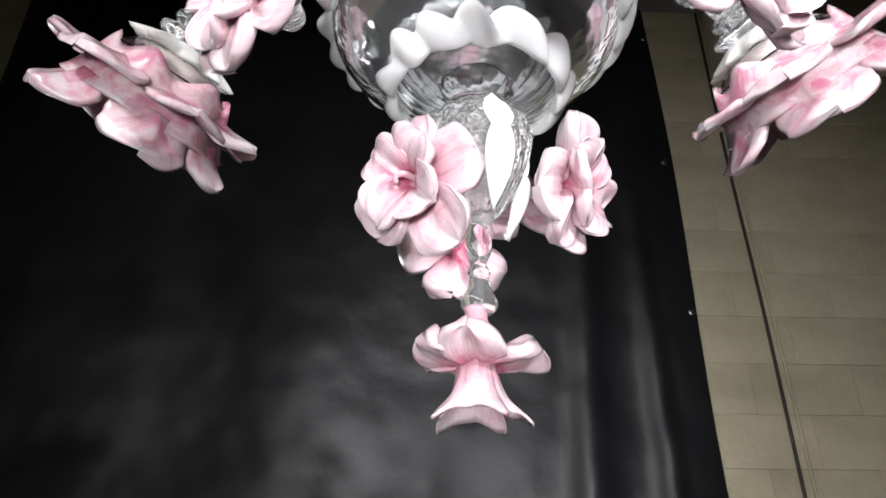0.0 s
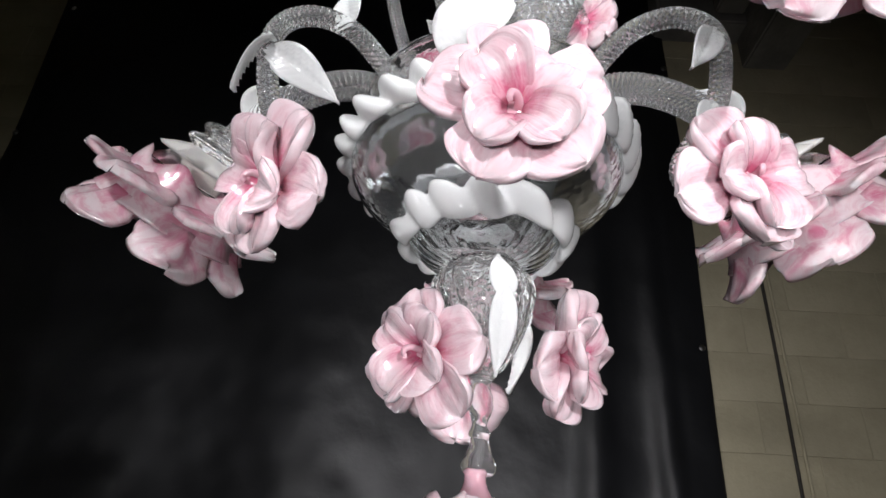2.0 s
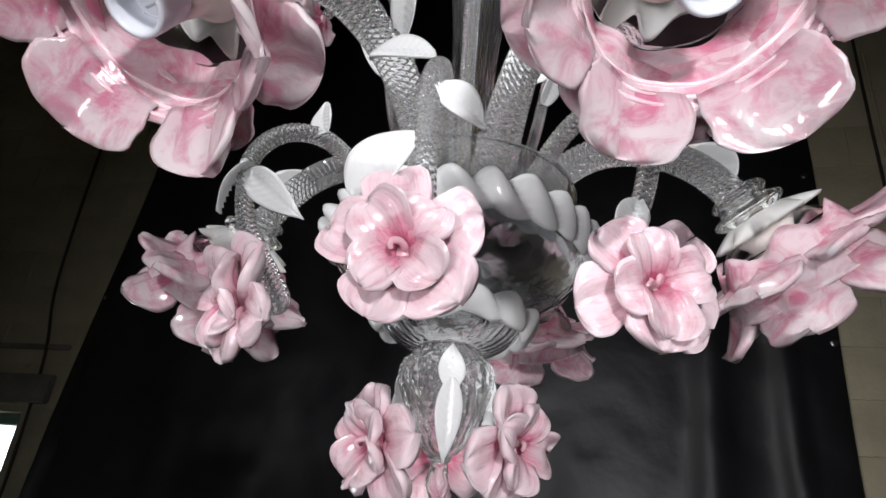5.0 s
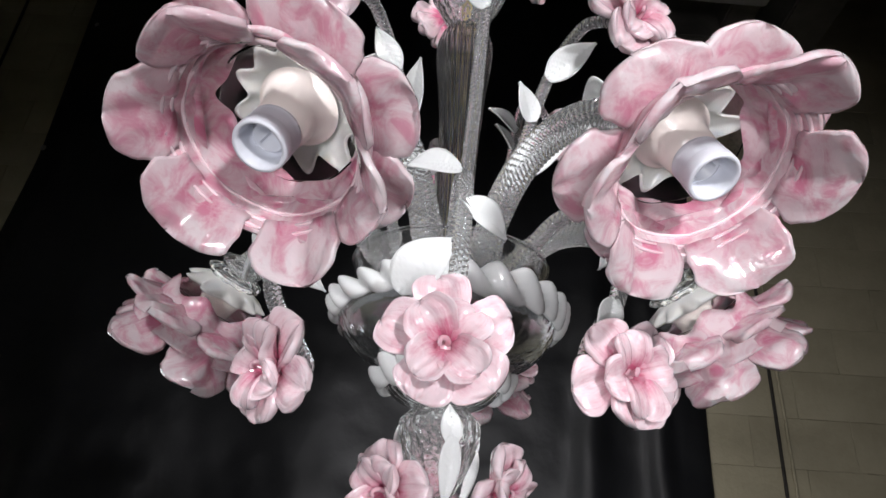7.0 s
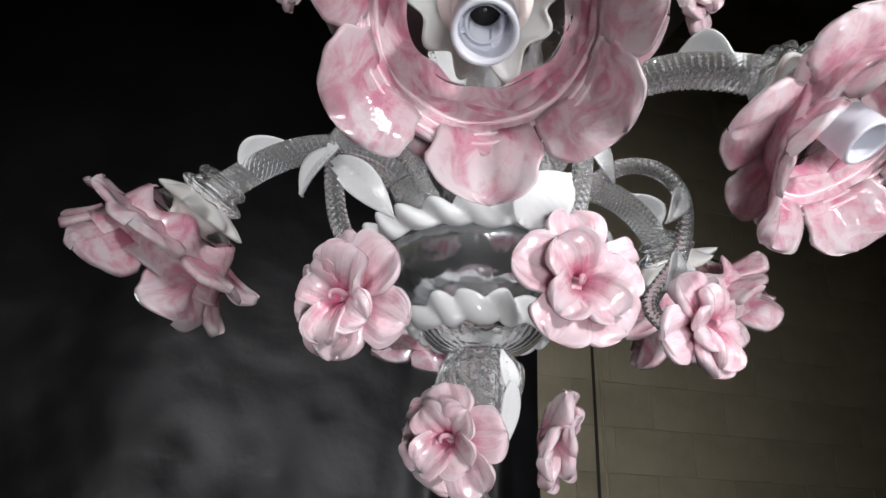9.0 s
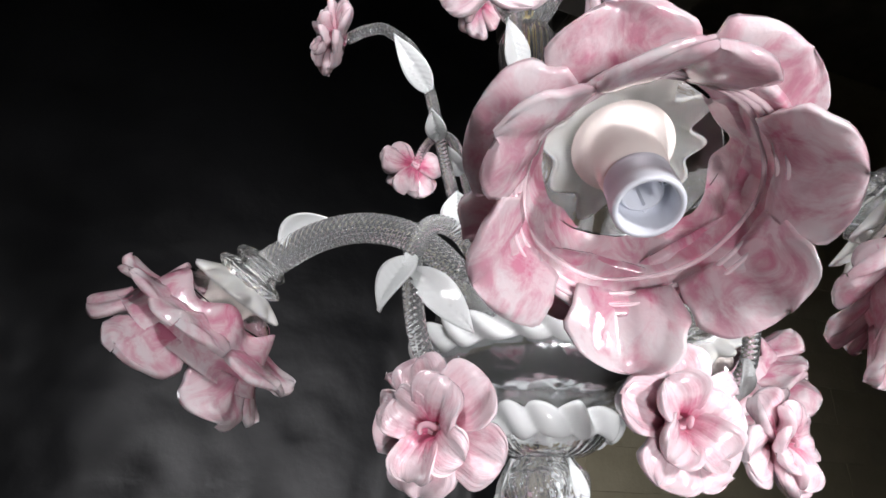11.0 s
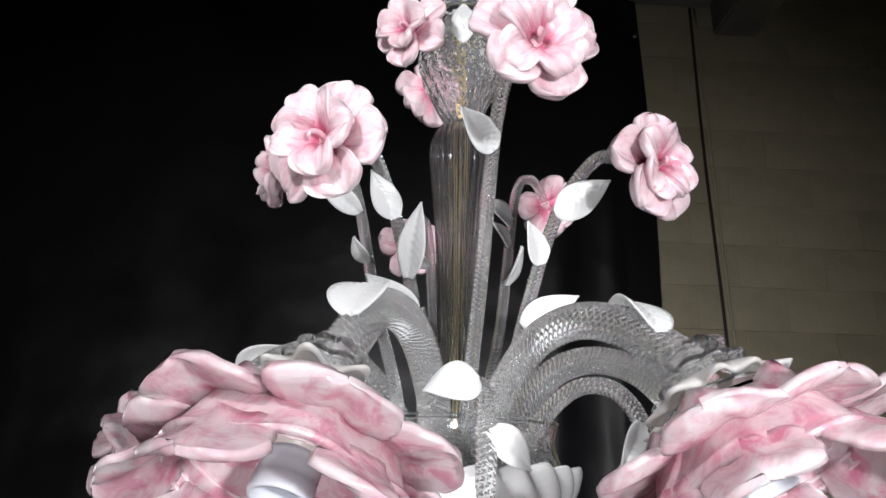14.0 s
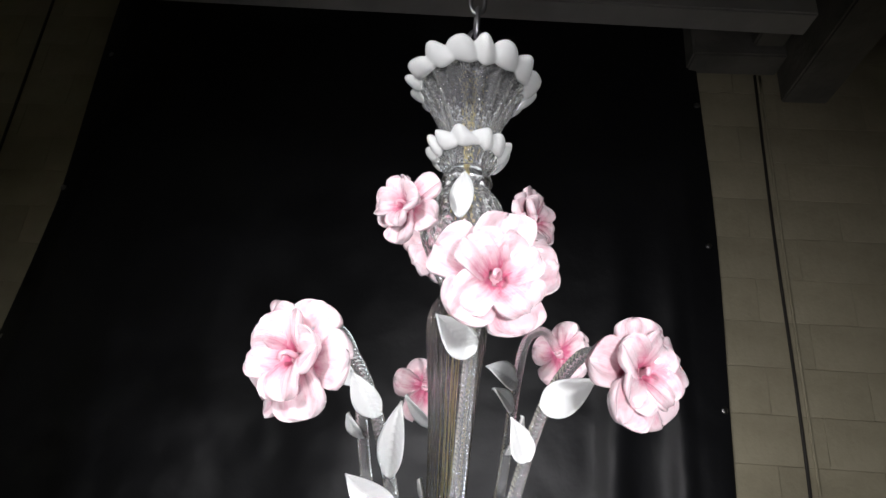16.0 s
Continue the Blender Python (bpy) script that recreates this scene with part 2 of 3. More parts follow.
def curve_profile(pts, n):
    return [(v.x, v.y) for v in smooth_line([(r, z, 0) for r, z in pts], n)]


def shell(outer, thick):
    """A closed (r, z) profile: outer wall one way, inner wall back."""
    inner = []
    for i, (r, z) in enumerate(outer):
        a, b = outer[max(i - 1, 0)], outer[min(i + 1, len(outer) - 1)]
        t = Vector((b[0] - a[0], b[1] - a[1])).normalized()
        inner.append((max(r - t.y * thick, 0.001), z + t.x * thick))
    return outer + inner[::-1] + [outer[0]]


def petal(length, width, r0, z0, e0, e1, cup, wave, thick, rng, power=1.0, um=0.62, base=0.35, nu=14, nv=15, notch=0.0, rough=1.0, ribs=0.0):
    """One petal from the flower's axis (z) outward along +x. e0, e1: degrees by which it rises at foot and tip."""
    ph = [rng.uniform(0, 6.28) for _ in range(7)]
    lean = rng.uniform(-0.14, 0.14)
    groove = rng.uniform(0.10, 0.22) * min(1.0, 1.3 * rough)
    x, z, last = r0, z0, 0.0
    rows, uvs = [], []
    vs = [0.5 * math.sin(math.pi / 2 * q) + 0.5 * q for q in [-1 + 2 * j / (nv - 1) for j in range(nv)]]
    for i in range(nu + 1):
        u = 1 - (1 - i / nu) ** 1.6
        e = radians(e0 + (e1 - e0) * u ** power)
        x += length * (u - last) * math.cos(e)
        z += length * (u - last) * math.sin(e)
        last = u
        if u < um:
            s = u / um
            w = base + (1 - base) * (s * s * (3 - 2 * s)) ** 0.8
        else:
            w = math.sqrt(max(0.0, 1 - ((u - um) / (1 - um)) ** 2.1))
        w = max(w * width / 2, 0.0006)
        nx, nz = -math.sin(e), math.cos(e)
        front, back, uf = [], [], []
        for v in vs:
            side = 0 if v < 0 else 1
            edge = 1 + rough * (0.09 * math.sin(8 * u + ph[side]) + 0.05 * math.sin(19 * u + ph[2 + side]))
            lift = cup * w * v * v - groove * w * math.exp(-(v / 0.22) ** 2) * (1 - 0.5 * u)
            lift += 0.055 * rough * w * math.cos(9 * v + ph[4]) * u * (1.1 - u)
            lift -= ribs * w * (0.5 + 0.5 * math.cos(9.4 * v + 0.5 * ph[3] + 1.2 * v * u)) ** 3 * (1 - v * v) * (1.15 - u)
            lift += wave * 0.45 * u ** 3 * math.sin(7 * v + ph[6])
            lift += wave * u ** 1.5 * v * v * math.sin(6.5 * u + ph[side] + 2.3 * side) + wave * 0.6 * u * u * math.sin(3.2 * v + ph[5])
            y = w * v * edge * (1 - 0.25 * cup * v * v) + lean * length * u * u
            pull = min(1.0, 2.5 * w / width) * length * u * u * (-notch * math.exp(-(v / 0.3) ** 2) + 0.035 * rough * math.sin(5 * v + ph[6]))
            t = thick * 0.5 * math.sqrt(max(0.22, 1 - abs(v) ** 5)) * (0.8 + 0.55 * max(u, v * v)) * math.sqrt(max(0.05, 1 - u ** 9))
            cx, cz = x + nx * lift + pull * math.cos(e), z + nz * lift + pull * math.sin(e)
            front.append((cx + nx * t, y, cz + nz * t))
            back.append((cx - nx * t, y, cz - nz * t))
            uf.append((u, 0.5 + 0.5 * v))
        rows.append(front + back[::-1])
        uvs += uf + uf[::-1]
    verts, faces = rings(rows)
    return verts, faces, uvs


def leaf(length, width, bend, rng, thick=0.0032, tip=1.0):
    """A pointed ribbed leaf from the origin along +x, its face up (+z), bending down by `bend` degrees."""
    nu, nv = 30, 11
    rows = []
    x = z = 0.0
    curl = rng.uniform(-0.1, 0.2)
    for i in range(nu + 1):
        u = i / nu
        e = radians(bend * (0.3 - u))
        if i:
            x += length / nu * math.cos(e)
            z += length / nu * math.sin(e)
        w = max(width / 2 * (math.sin(math.pi * min(1, u * 0.97 + 0.03) ** 0.75)) ** 0.92, 0.0008)
        front, back = [], []
        for j in range(nv):
            v = -1 + 2 * j / (nv - 1)
            lift = 0.22 * w * v * v + curl * w * v * u + 0.0013 * math.cos(62 * (u - 0.32 * abs(v))) * (1 - v * v) - 0.0011 * math.exp(-(v / 0.16) ** 2)
            t = thick * 0.5 * math.sqrt(max(0.1, 1 - v * v))
            front.append((x, w * v, z + lift + t))
            back.append((x, w * v, z + lift - t))
        rows.append(front + back[::-1])
    return rings(rows)


def frill(radius, z, lobes, meander, high, thick, slant, flare, seed=1):
    """One ruffled glass ribbon round z: its lobes wander in and out and lean over one another."""
    g = random.Random(seed)
    p1, p2 = g.uniform(0, 6), g.uniform(0, 6)
    n, k = lobes * 16, 16
    rows = []
    for i in range(n):
        a = 2 * math.pi * i / n
        row = []
        for q in range(k):
            b = 2 * math.pi * q / k
            ph = lobes * a + slant * math.sin(b) + 0.9 * math.sin(3 * a + p1) + 0.5 * math.sin(8 * a + p2)
            lobe = (0.5 + 0.5 * math.cos(ph)) ** 0.45
            h = high * (0.70 + 0.38 * lobe) * (1 + 0.12 * math.sin(2 * a + p2) + 0.08 * math.sin(7 * a + p1))
            t = thick * (0.75 + 0.5 * lobe)
            up = h * math.sin(b)
            r = radius + meander * (2 * lobe - 1) * (0.6 + 0.4 * math.sin(b)) + t * math.cos(b) + up * math.tan(radians(flare))
            row.append((r * math.cos(a), r * math.sin(a), z + up))
        rows.append(row)
    rows.append(rows[0])
    return rings(rows, cap=False)


def aim(az, r, z, down=0.0, turn=0.0, spin=0.0):
    """A pose on the chandelier: az degrees round it from the front, r and z; local +z looks outward, `down` degrees below the horizon."""
    a, d = radians(az + turn), radians(down)
    way = Vector((math.sin(a) * math.cos(d), -math.cos(a) * math.cos(d), -math.sin(d)))
    side = Vector((math.cos(a), math.sin(a), 0))
    up = way.cross(side)
    rot = Matrix((side, up, way)).transposed().to_4x4()
    b = radians(az)
    return Matrix.Translation((r * math.sin(b), -r * math.cos(b), z)) @ rot @ Matrix.Rotation(radians(spin), 4, "Z")


def round_at(az, r, z):
    b = radians(az)
    return Vector((r * math.sin(b), -r * math.cos(b), z))


def add_part(name, geo, material, parent, label="", m=None):
    verts, faces, *uv = geo
    ob = part(name, mesh_of(name, verts, faces, material, uv[0] if uv else None), parent, label, m)
    if material in (CLEAR, QUILT, RIPPLE, ROPE, LIP):
        ob.visible_shadow = False
    return ob


def box(name, lo, hi, material, parent=None, m=None, bevel=0.0):
    bm = bmesh.new()
    bmesh.ops.create_cube(bm, size=1)
    for v in bm.verts:
        v.co = Vector([lo[i] + (hi[i] - lo[i]) * (v.co[i] + 0.5) for i in range(3)])
    if bevel:
        bmesh.ops.bevel(bm, geom=bm.edges[:], offset=bevel, segments=2, affect="EDGES")
    me = bpy.data.meshes.new(name)
    bm.to_mesh(me)
    bm.free()
    me.materials.append(material)
    return part(name, me, parent, "", m)


# ---- the room ----
# the block wall stands five degrees askew to the view; room things are laid out square and turned with it
ROOM = Matrix.Translation((0.84, WALL_Y, 0)) @ Matrix.Rotation(radians(5), 4, "Z") @ Matrix.Translation((-0.84, -WALL_Y, 0))


def askew(ob):
    ob.matrix_basis = ROOM @ ob.matrix_basis
    return ob


floor = askew(box("floor", (-4.4, -4.2, -0.2), (4.4, WALL_Y + 0.2, 0.0), CONCRETE))
tagged(floor, "bare grey concrete workshop floor", "floor", kind="structure")
ceiling = askew(box("ceiling", (-4.4, -4.2, CEIL), (4.4, WALL_Y + 0.2, CEIL + 0.2), CONCRETE))
tagged(ceiling, "dark rough concrete ceiling above the workshop", "ceiling", kind="structure")


def wall_slab(name, pieces, label):
    verts, faces = [], []
    for lo, hi in pieces:
        k = len(verts)
        for i in range(8):
            verts.append([hi[a] if i >> a & 1 else lo[a] for a in range(3)])
        faces += [tuple(k + q for q in f) for f in ((0, 2, 3, 1), (4, 5, 7, 6), (0, 1, 5, 4), (2, 6, 7, 3), (0, 4, 6, 2), (1, 3, 7, 5))]
    return tagged(askew(part(name, mesh_of(name, verts, faces, MORTAR, smooth=False))), label, "wall", kind="structure")


WIN = (-3.47, -2.55, 0.9, 1.98)
T = 0.2
wall_north = wall_slab("wall_north", [
    ((WIN[1], WALL_Y, 0), (4.4, WALL_Y + T, CEIL)),
    ((-4.4, WALL_Y, 0), (WIN[0], WALL_Y + T, CEIL)),
    ((WIN[0], WALL_Y, 0), (WIN[1], WALL_Y + T, WIN[2])),
    ((WIN[0], WALL_Y, WIN[3]), (WIN[1], WALL_Y + T, CEIL))], "tan concrete block wall of the workshop")
wall_slab("wall_south", [((-4.4, -4.4, 0), (4.4, -4.2, CEIL))], "plain concrete wall behind the working area")
wall_slab("wall_west", [((-4.6, -4.2, 0), (-4.4, WALL_Y + T, CEIL))], "plain concrete side wall in shade")
wall_slab("wall_east", [((4.4, -4.2, 0), (4.6, WALL_Y + T, CEIL))], "plain concrete side wall in shade")

window = tagged(askew(new("window_1")), "bright daylit window with a green painted frame", "window", kind="structure")
for lo, hi in (((WIN[0], WIN[2]), (WIN[0] + 0.05, WIN[3])), ((WIN[1] - 0.05, WIN[2]), (WIN[1], WIN[3])),
               ((WIN[0] + 0.05, WIN[2]), (WIN[1] - 0.05, WIN[2] + 0.05)), ((WIN[0] + 0.05, WIN[3] - 0.05), (WIN[1] - 0.05, WIN[3]))):
    box("window_frame", (lo[0], WALL_Y + 0.05, lo[1]), (hi[0], WALL_Y + 0.11, hi[1]), FRAME, window, bevel=0.004)
pane = box("pane", (WIN[0] + 0.05, WALL_Y + 0.075, WIN[2] + 0.05), (WIN[1] - 0.05, WALL_Y + 0.081, WIN[3] - 0.05), PANE, window)
pane.visible_shadow = False
sky = askew(box("backdrop", (-6, WALL_Y + 1.5, -0.5), (-1, WALL_Y + 1.52, 4.5), SKYCARD))
tagged(sky, "bright white overcast daylight outside the window", "sky", kind="structure")

# black drape hung on the wall, with folds and sag
def drape_mesh():
    x1, z0, z1 = 0.84, 0.02, 4.6
    nx, nz = 200, 110
    rows = []
    for i in range(nz + 1):
        z = z0 + (z1 - z0) * i / nz
        x0 = -2.25 - 0.12 * max(0.0, min(1.0, (3.2 - z) / 1.6))
        row = []
        for j in range(nx + 1):
            x = x0 + (x1 - x0) * j / nx
            low = max(0.0, min(1.0, (3.3 - z) / 2.2))
            d = 0.035 + 0.03 * low * (1 + math.sin(7.5 * x + 0.8 * math.sin(1.3 * z)))
            d += 0.085 * low * math.exp(-((x - 0.36 - 0.05 * (z - 2)) / 0.07) ** 2)
            d += 0.06 * low * math.exp(-((x - 0.63) / 0.05) ** 2)
            d += 0.05 * low * math.exp(-((x + 1.72 + 0.03 * z) / 0.12) ** 2)
            d += 0.018 * low * noise.noise((x * 3.0, z * 7.0, 1.5)) + 0.012 * low * noise.noise((x * 9 + z * 5, z * 13, 4.0))
            edge = min(1.0, min(x - x0, x1 - x) / 0.12)
            row.append((x + 0.012 * math.sin(2.5 * z) * (j in (0, nx)), WALL_Y - 0.02 - d * (0.25 + 0.75 * edge), z))
        rows.append(row)
    v, f = rings(rows, closed=False)
    k = len(v)
    v += [(x, y + 0.004, z) for x, y, z in v]
    f += [tuple(q + k for q in reversed(g)) for g in f]
    return v, f


drape = askew(add_part("drape", drape_mesh(), DRAPE, None))
tagged(drape, "black vinyl backdrop sheet hung over the wall", "drape")
bm_geo = lathe([(0.0005, 0.0), (0.012, 0.0), (0.015, 0.003), (0.012, 0.008), (0.006, 0.010), (0.0005, 0.010)], 16)
grommet_mesh = mesh_of("grommet", *bm_geo, CHROME)
for gx, gz in ((0.812, 1.66), (0.812, 2.395), (0.81, 3.11), (0.815, 3.85), (-2.33, 1.713), (-2.275, 2.52), (-2.225, 3.263), (-2.2, 4.06)):
    part("grommet", grommet_mesh, drape, "", Matrix.Translation((gx, WALL_Y - 0.034, gz)) @ Matrix.Rotation(radians(90), 4, "X"))

# beams under the ceiling
beam = askew(box("pale_beam", (-1.6, 0.0, 3.76), (1.04, 0.12, 4.04), PALE, None, Matrix.Translation((0.0, 1.345, 0)) @ Matrix.Rotation(radians(2.6), 4, "Z"), 0.008))
tagged(beam, "pale grey painted beam across the ceiling", "beam", kind="structure")
joist = askew(box("joist_1", (1.228, -3.9, 3.90), (1.445, WALL_Y - 0.006, CEIL), CONCRETE, None, None, 0.01))
tagged(joist, "rough dark concrete ceiling joist resting on the wall", "joist", kind="structure")
lintel = askew(box("lintel", (0.78, WALL_Y - 0.16, 4.06), (1.222, WALL_Y - 0.006, CEIL), CONCRETE, None, None, 0.01))
tagged(lintel, "dark rough concrete lintel along the top of the wall", "lintel", kind="structure")
joist2 = askew(box("joist_2", (1.055, 1.0, 4.10), (1.20, WALL_Y - 0.17, CEIL), CONCRETE, None, None, 0.01))
tagged(joist2, "short rough concrete ceiling joist", "joist", kind="structure")

# cable and conduit down the block wall
cable = askew(add_part("wall_cable", tube([(1.10, WALL_Y - 0.02, 0.2), (1.104, WALL_Y - 0.022, 1.5), (1.112, WALL_Y - 0.02, 2.4), (1.106, WALL_Y - 0.02, 3.2), (1.116, WALL_Y - 0.02, 4.05)], 0.0065, 40, 10), CABLE, None))
tagged(cable, "black electric cable running down the block wall", "cable")
conduit = askew(add_part("wall_conduit", tube([(1.144, WALL_Y - 0.016, 0.2), (1.150, WALL_Y - 0.016, 1.9), (1.142, WALL_Y - 0.016, 2.8), (1.142, WALL_Y - 0.016, 4.05)], 0.006, 30, 10), BLOCK, None))
tagged(conduit, "thin tan conduit beside the black cable", "conduit")
cable2 = askew(add_part("wall_cable", tube([(-2.47, WALL_Y - 0.02, 0.2), (-2.50, WALL_Y - 0.02, 2.05), (-2.61, WALL_Y - 0.02, 2.75), (-2.66, WALL_Y - 0.02, CEIL - 0.1)], 0.007, 30, 10), CABLE, None))
tagged(cable2, "dark cable beside the window on the wall", "cable")
ledge = askew(box("trim_1", (-4.3, WALL_Y - 0.022, 2.27), (-2.40, WALL_Y - 0.004, 2.295), CONCRETE, None, None, 0.004))
tagged(ledge, "dark rail along the wall above the window", "rail", kind="structure")
head = askew(box("trim_2", (-4.1, WALL_Y - 0.035, 2.02), (-2.42, WALL_Y - 0.004, 2.15), CONCRETE, None, None, 0.006))
tagged(head, "dark concrete window head above the opening", "lintel", kind="structure")

# ---- the chandelier ----
ch = tagged(new("chandelier"), "pink and white blown glass flower chandelier hanging on a chain", "chandelier")

# centre pieces, from the bottom up
stem_prof = curve_profile([(0.001, 1.572), (0.008, 1.573), (0.0105, 1.578), (0.0085, 1.584), (0.0055, 1.593), (0.0065, 1.597), (0.0045, 1.603), (0.0075, 1.612), (0.0075, 1.620), (0.006, 1.628), (0.009, 1.634), (0.001, 1.636)], 44)
add_part("finial_stem", lathe(stem_prof, 28, 5, 0.06, 300), ROPE, ch, "twisted clear glass finial stem")
vase_prof = curve_profile([(0.006, 1.632), (0.014, 1.638), (0.024, 1.655), (0.033, 1.68), (0.034, 1.695), (0.029, 1.701), (0.023, 1.708)], 30)
add_part("lower_vase", lathe(shell(vase_prof, 0.003), 144, 16, 0.035, 90), RIPPLE, ch, "clear rippled glass baluster")
cup_prof = curve_profile([(0.023, 1.708), (0.032, 1.710), (0.041, 1.715), (0.049, 1.723), (0.054, 1.732)], 16)
add_part("lower_cup", lathe(shell(cup_prof, 0.003), 96, 32, 0.02, 0), QUILT, ch, "ribbed clear glass cup")
bowl_prof = curve_profile([(0.022, 1.734), (0.05, 1.739), (0.078, 1.752), (0.096, 1.772), (0.0995, 1.793), (0.092, 1.812), (0.09, 1.825), (0.093, 1.838)], 36)
add_part("bowl_lip", lathe([(0.0915 + 0.0022 * math.cos(2 * math.pi * q / 12), 1.839 + 0.0022 * math.sin(2 * math.pi * q / 12)) for q in range(13)], 96), CLEAR, ch, "rounded clear glass rim of the bowl")
add_part("bowl", lathe(shell(bowl_prof, 0.003), 96), QUILT, ch, "clear glass bowl that holds the arms")
dish = curve_profile([(0.004, 1.745), (0.045, 1.747), (0.073, 1.758), (0.087, 1.774), (0.090, 1.786)], 24)
add_part("metal_dish", lathe(shell(dish, 0.0015), 64), DISH, ch, "mirror-bright metal dish inside the bowl")
add_part("frill", frill(0.0570, 1.730, 13, 0.0044, 0.0112, 0.0042, 1.5, 16, 2), WHITE, ch, "ruffled white glass edging")
add_part("frill", frill(0.102, 1.790, 24, 0.0060, 0.0128, 0.0048, 2.3, 6, 3), WHITE, ch, "ruffled white glass edging")
col_prof = curve_profile([(0.017, 1.78), (0.0165, 1.86), (0.018, 1.93), (0.021, 2.0), (0.026, 2.06), (0.030, 2.095), (0.030, 2.120), (0.022, 2.139), (0.012, 2.146)], 50)
add_part("column", lathe(shell(col_prof, 0.0028), 224, 28, 0.045, 10), STREAK, ch, "tall fluted clear glass column")
add_part("core_rod", tube([(0, 0, 1.765), (0, 0, 2.1), (0, 0, 2.43)], 0.0036, 12, 16), BRASS, ch, "brass rod inside the glass")
vase2 = curve_profile([(0.012, 2.146), (0.020, 2.153), (0.032, 2.176), (0.044, 2.204), (0.046, 2.228), (0.038, 2.254), (0.024, 2.270)], 34)
add_part("upper_vase", lathe(shell(vase2, 0.003), 144, 16, 0.035, 90), RIPPLE, ch, "quilted clear glass vase")
knob = curve_profile([(0.018, 2.268), (0.027, 2.272), (0.030, 2.280), (0.026, 2.289), (0.024, 2.293)], 16)
add_part("knob", lathe(shell(knob, 0.004), 48, 10, 0.03, 0), QUILT, ch)
cup2 = curve_profile([(0.022, 2.293), (0.029, 2.298), (0.035, 2.308), (0.039, 2.317)], 14)
add_part("upper_cup", lathe(shell(cup2, 0.003), 132, 22, 0.05, 0), RIPPLE, ch)
add_part("frill", frill(0.041, 2.317, 12, 0.0032, 0.0105, 0.0050, 1.1, 22, 4), WHITE, ch, "ruffled white glass edging")
canopy = curve_profile([(0.024, 2.322), (0.029, 2.336), (0.040, 2.365), (0.052, 2.389), (0.062, 2.407), (0.070, 2.415)], 26)
add_part("canopy_cup", lathe(shell(canopy, 0.003), 144, 18, 0.07, 25), RIPPLE, ch, "flared clear glass canopy cup")
add_part("frill", frill(0.070, 2.413, 15, 0.0042, 0.0105, 0.0060, 0.9, 34, 5), WHITE, ch, "ruffled white glass edging")


def small_flower(parent, m, size, seed, mat_=None):
    """A two-tiered pink flower that faces local +z, about `size` across."""
    g = random.Random(seed)
    mt = mat_ or PINK_SOFT
    s = size / 0.098
    centre = add_part("flower", lathe(curve_profile([(0.001, -0.012 * s), (0.006 * s, -0.012 * s), (0.007 * s, -0.004 * s), (0.006 * s, 0.004 * s), (0.001, 0.006 * s)], 12), 16), mt, parent, "", m)
    spin = g.uniform(0, 72)
    for k in range(5):
        a = spin + 72 * k + g.uniform(-9, 9)
        geo = petal(g.uniform(0.040, 0.049) * s, g.uniform(0.044, 0.053) * s, 0.005 * s, -0.006 * s + 0.004 * (k % 2), g.uniform(14, 40), g.uniform(-30, 8), g.uniform(0.12, 0.36), g.uniform(0.002, 0.0045) * s, 0.0112 * s, g, 0.9, 0.70, 0.42, nv=19, notch=g.choice((0, 0.03, 0.07)), rough=0.45, ribs=0.2)
        add_part("petal", geo, mt, centre, "", Matrix.Rotation(radians(a), 4, "Z"))
    spin += 36 + g.uniform(-15, 15)
    for k in range(4):
        a = spin + 90 * k + g.uniform(-10, 10)
        geo = petal(g.uniform(0.031, 0.037) * s, g.uniform(0.036, 0.043) * s, 0.0055 * s, 0.002 * s, g.uniform(66, 80), g.uniform(-34, -6), g.uniform(0.26, 0.42), g.uniform(0.002, 0.004) * s, 0.0100 * s, g, 1.0, 0.68, 0.56, nv=19, notch=g.choice((0, 0.04)), rough=0.45, ribs=0.2)
        add_part("petal", geo, mt, centre, "", Matrix.Rotation(radians(a), 4, "Z"))
    add_part("stamen", tube([(0, 0, 0), (0.002 * s, 0.001, 0.008 * s), (0.0005 * s, 0.003 * s, 0.014 * s), (-0.0025 * s, 0.002 * s, 0.018 * s), (-0.0035 * s, -0.001 * s, 0.0185 * s), (-0.003 * s, -0.0025 * s, 0.017 * s)], 0.0028 * s, 18, 12, radius_end=0.0016 * s), mt, centre)
    return centre


def leaf_on(parent, m, length, width, bend, seed):
    return add_part("leaf", leaf(length, width, bend, random.Random(seed)), WHITE, parent, "white glass leaf", m)


def leaf_pose(at, along, face):
    """Leaf foot at `at`, its length along `along`, its face towards `face`."""
    x = Vector(along).normalized()
    z = (Vector(face) - x * Vector(face).dot(x)).normalized()
    return Matrix.Translation(at) @ Matrix((x, z.cross(x), z)).transposed().to_4x4()


# five lamp arms with flower shades
ARMS = [(-15.4, 0.257, 1.849, 60.5, 0, 0.94), (35.9, 0.258, 1.860, 61, 0, 0.94), (109, 0.241, 1.862, 52, 10, 1.03), (178, 0.245, 1.862, 60, 0, 0.96), (-106, 0.253, 1.860, 52, -12, 1.05)]


def lamp_arm(az, r, z, seed):
    pts = [round_at(az, a, b) for a, b in ((0.036, 1.765), (0.045, 1.805), (0.066, 1.855), (0.105, 1.894), (0.152, 1.907), (0.200, 1.896), (r, z))]
    arm = add_part("arm", tube(pts, 0.0132, 480, 84, 12, 1150, 0.075, 0.0137), ROPE, ch, "thick twisted clear glass rope arm")
    out = round_at(az, 1, 0)
    leaf_on(arm, leaf_pose(round_at(az, 0.232, 1.886), Vector((0, 0, 0.9)) - out * 0.75, out + Vector((0, 0, 1))), 0.056, 0.040, 75, seed + 1)
    return arm


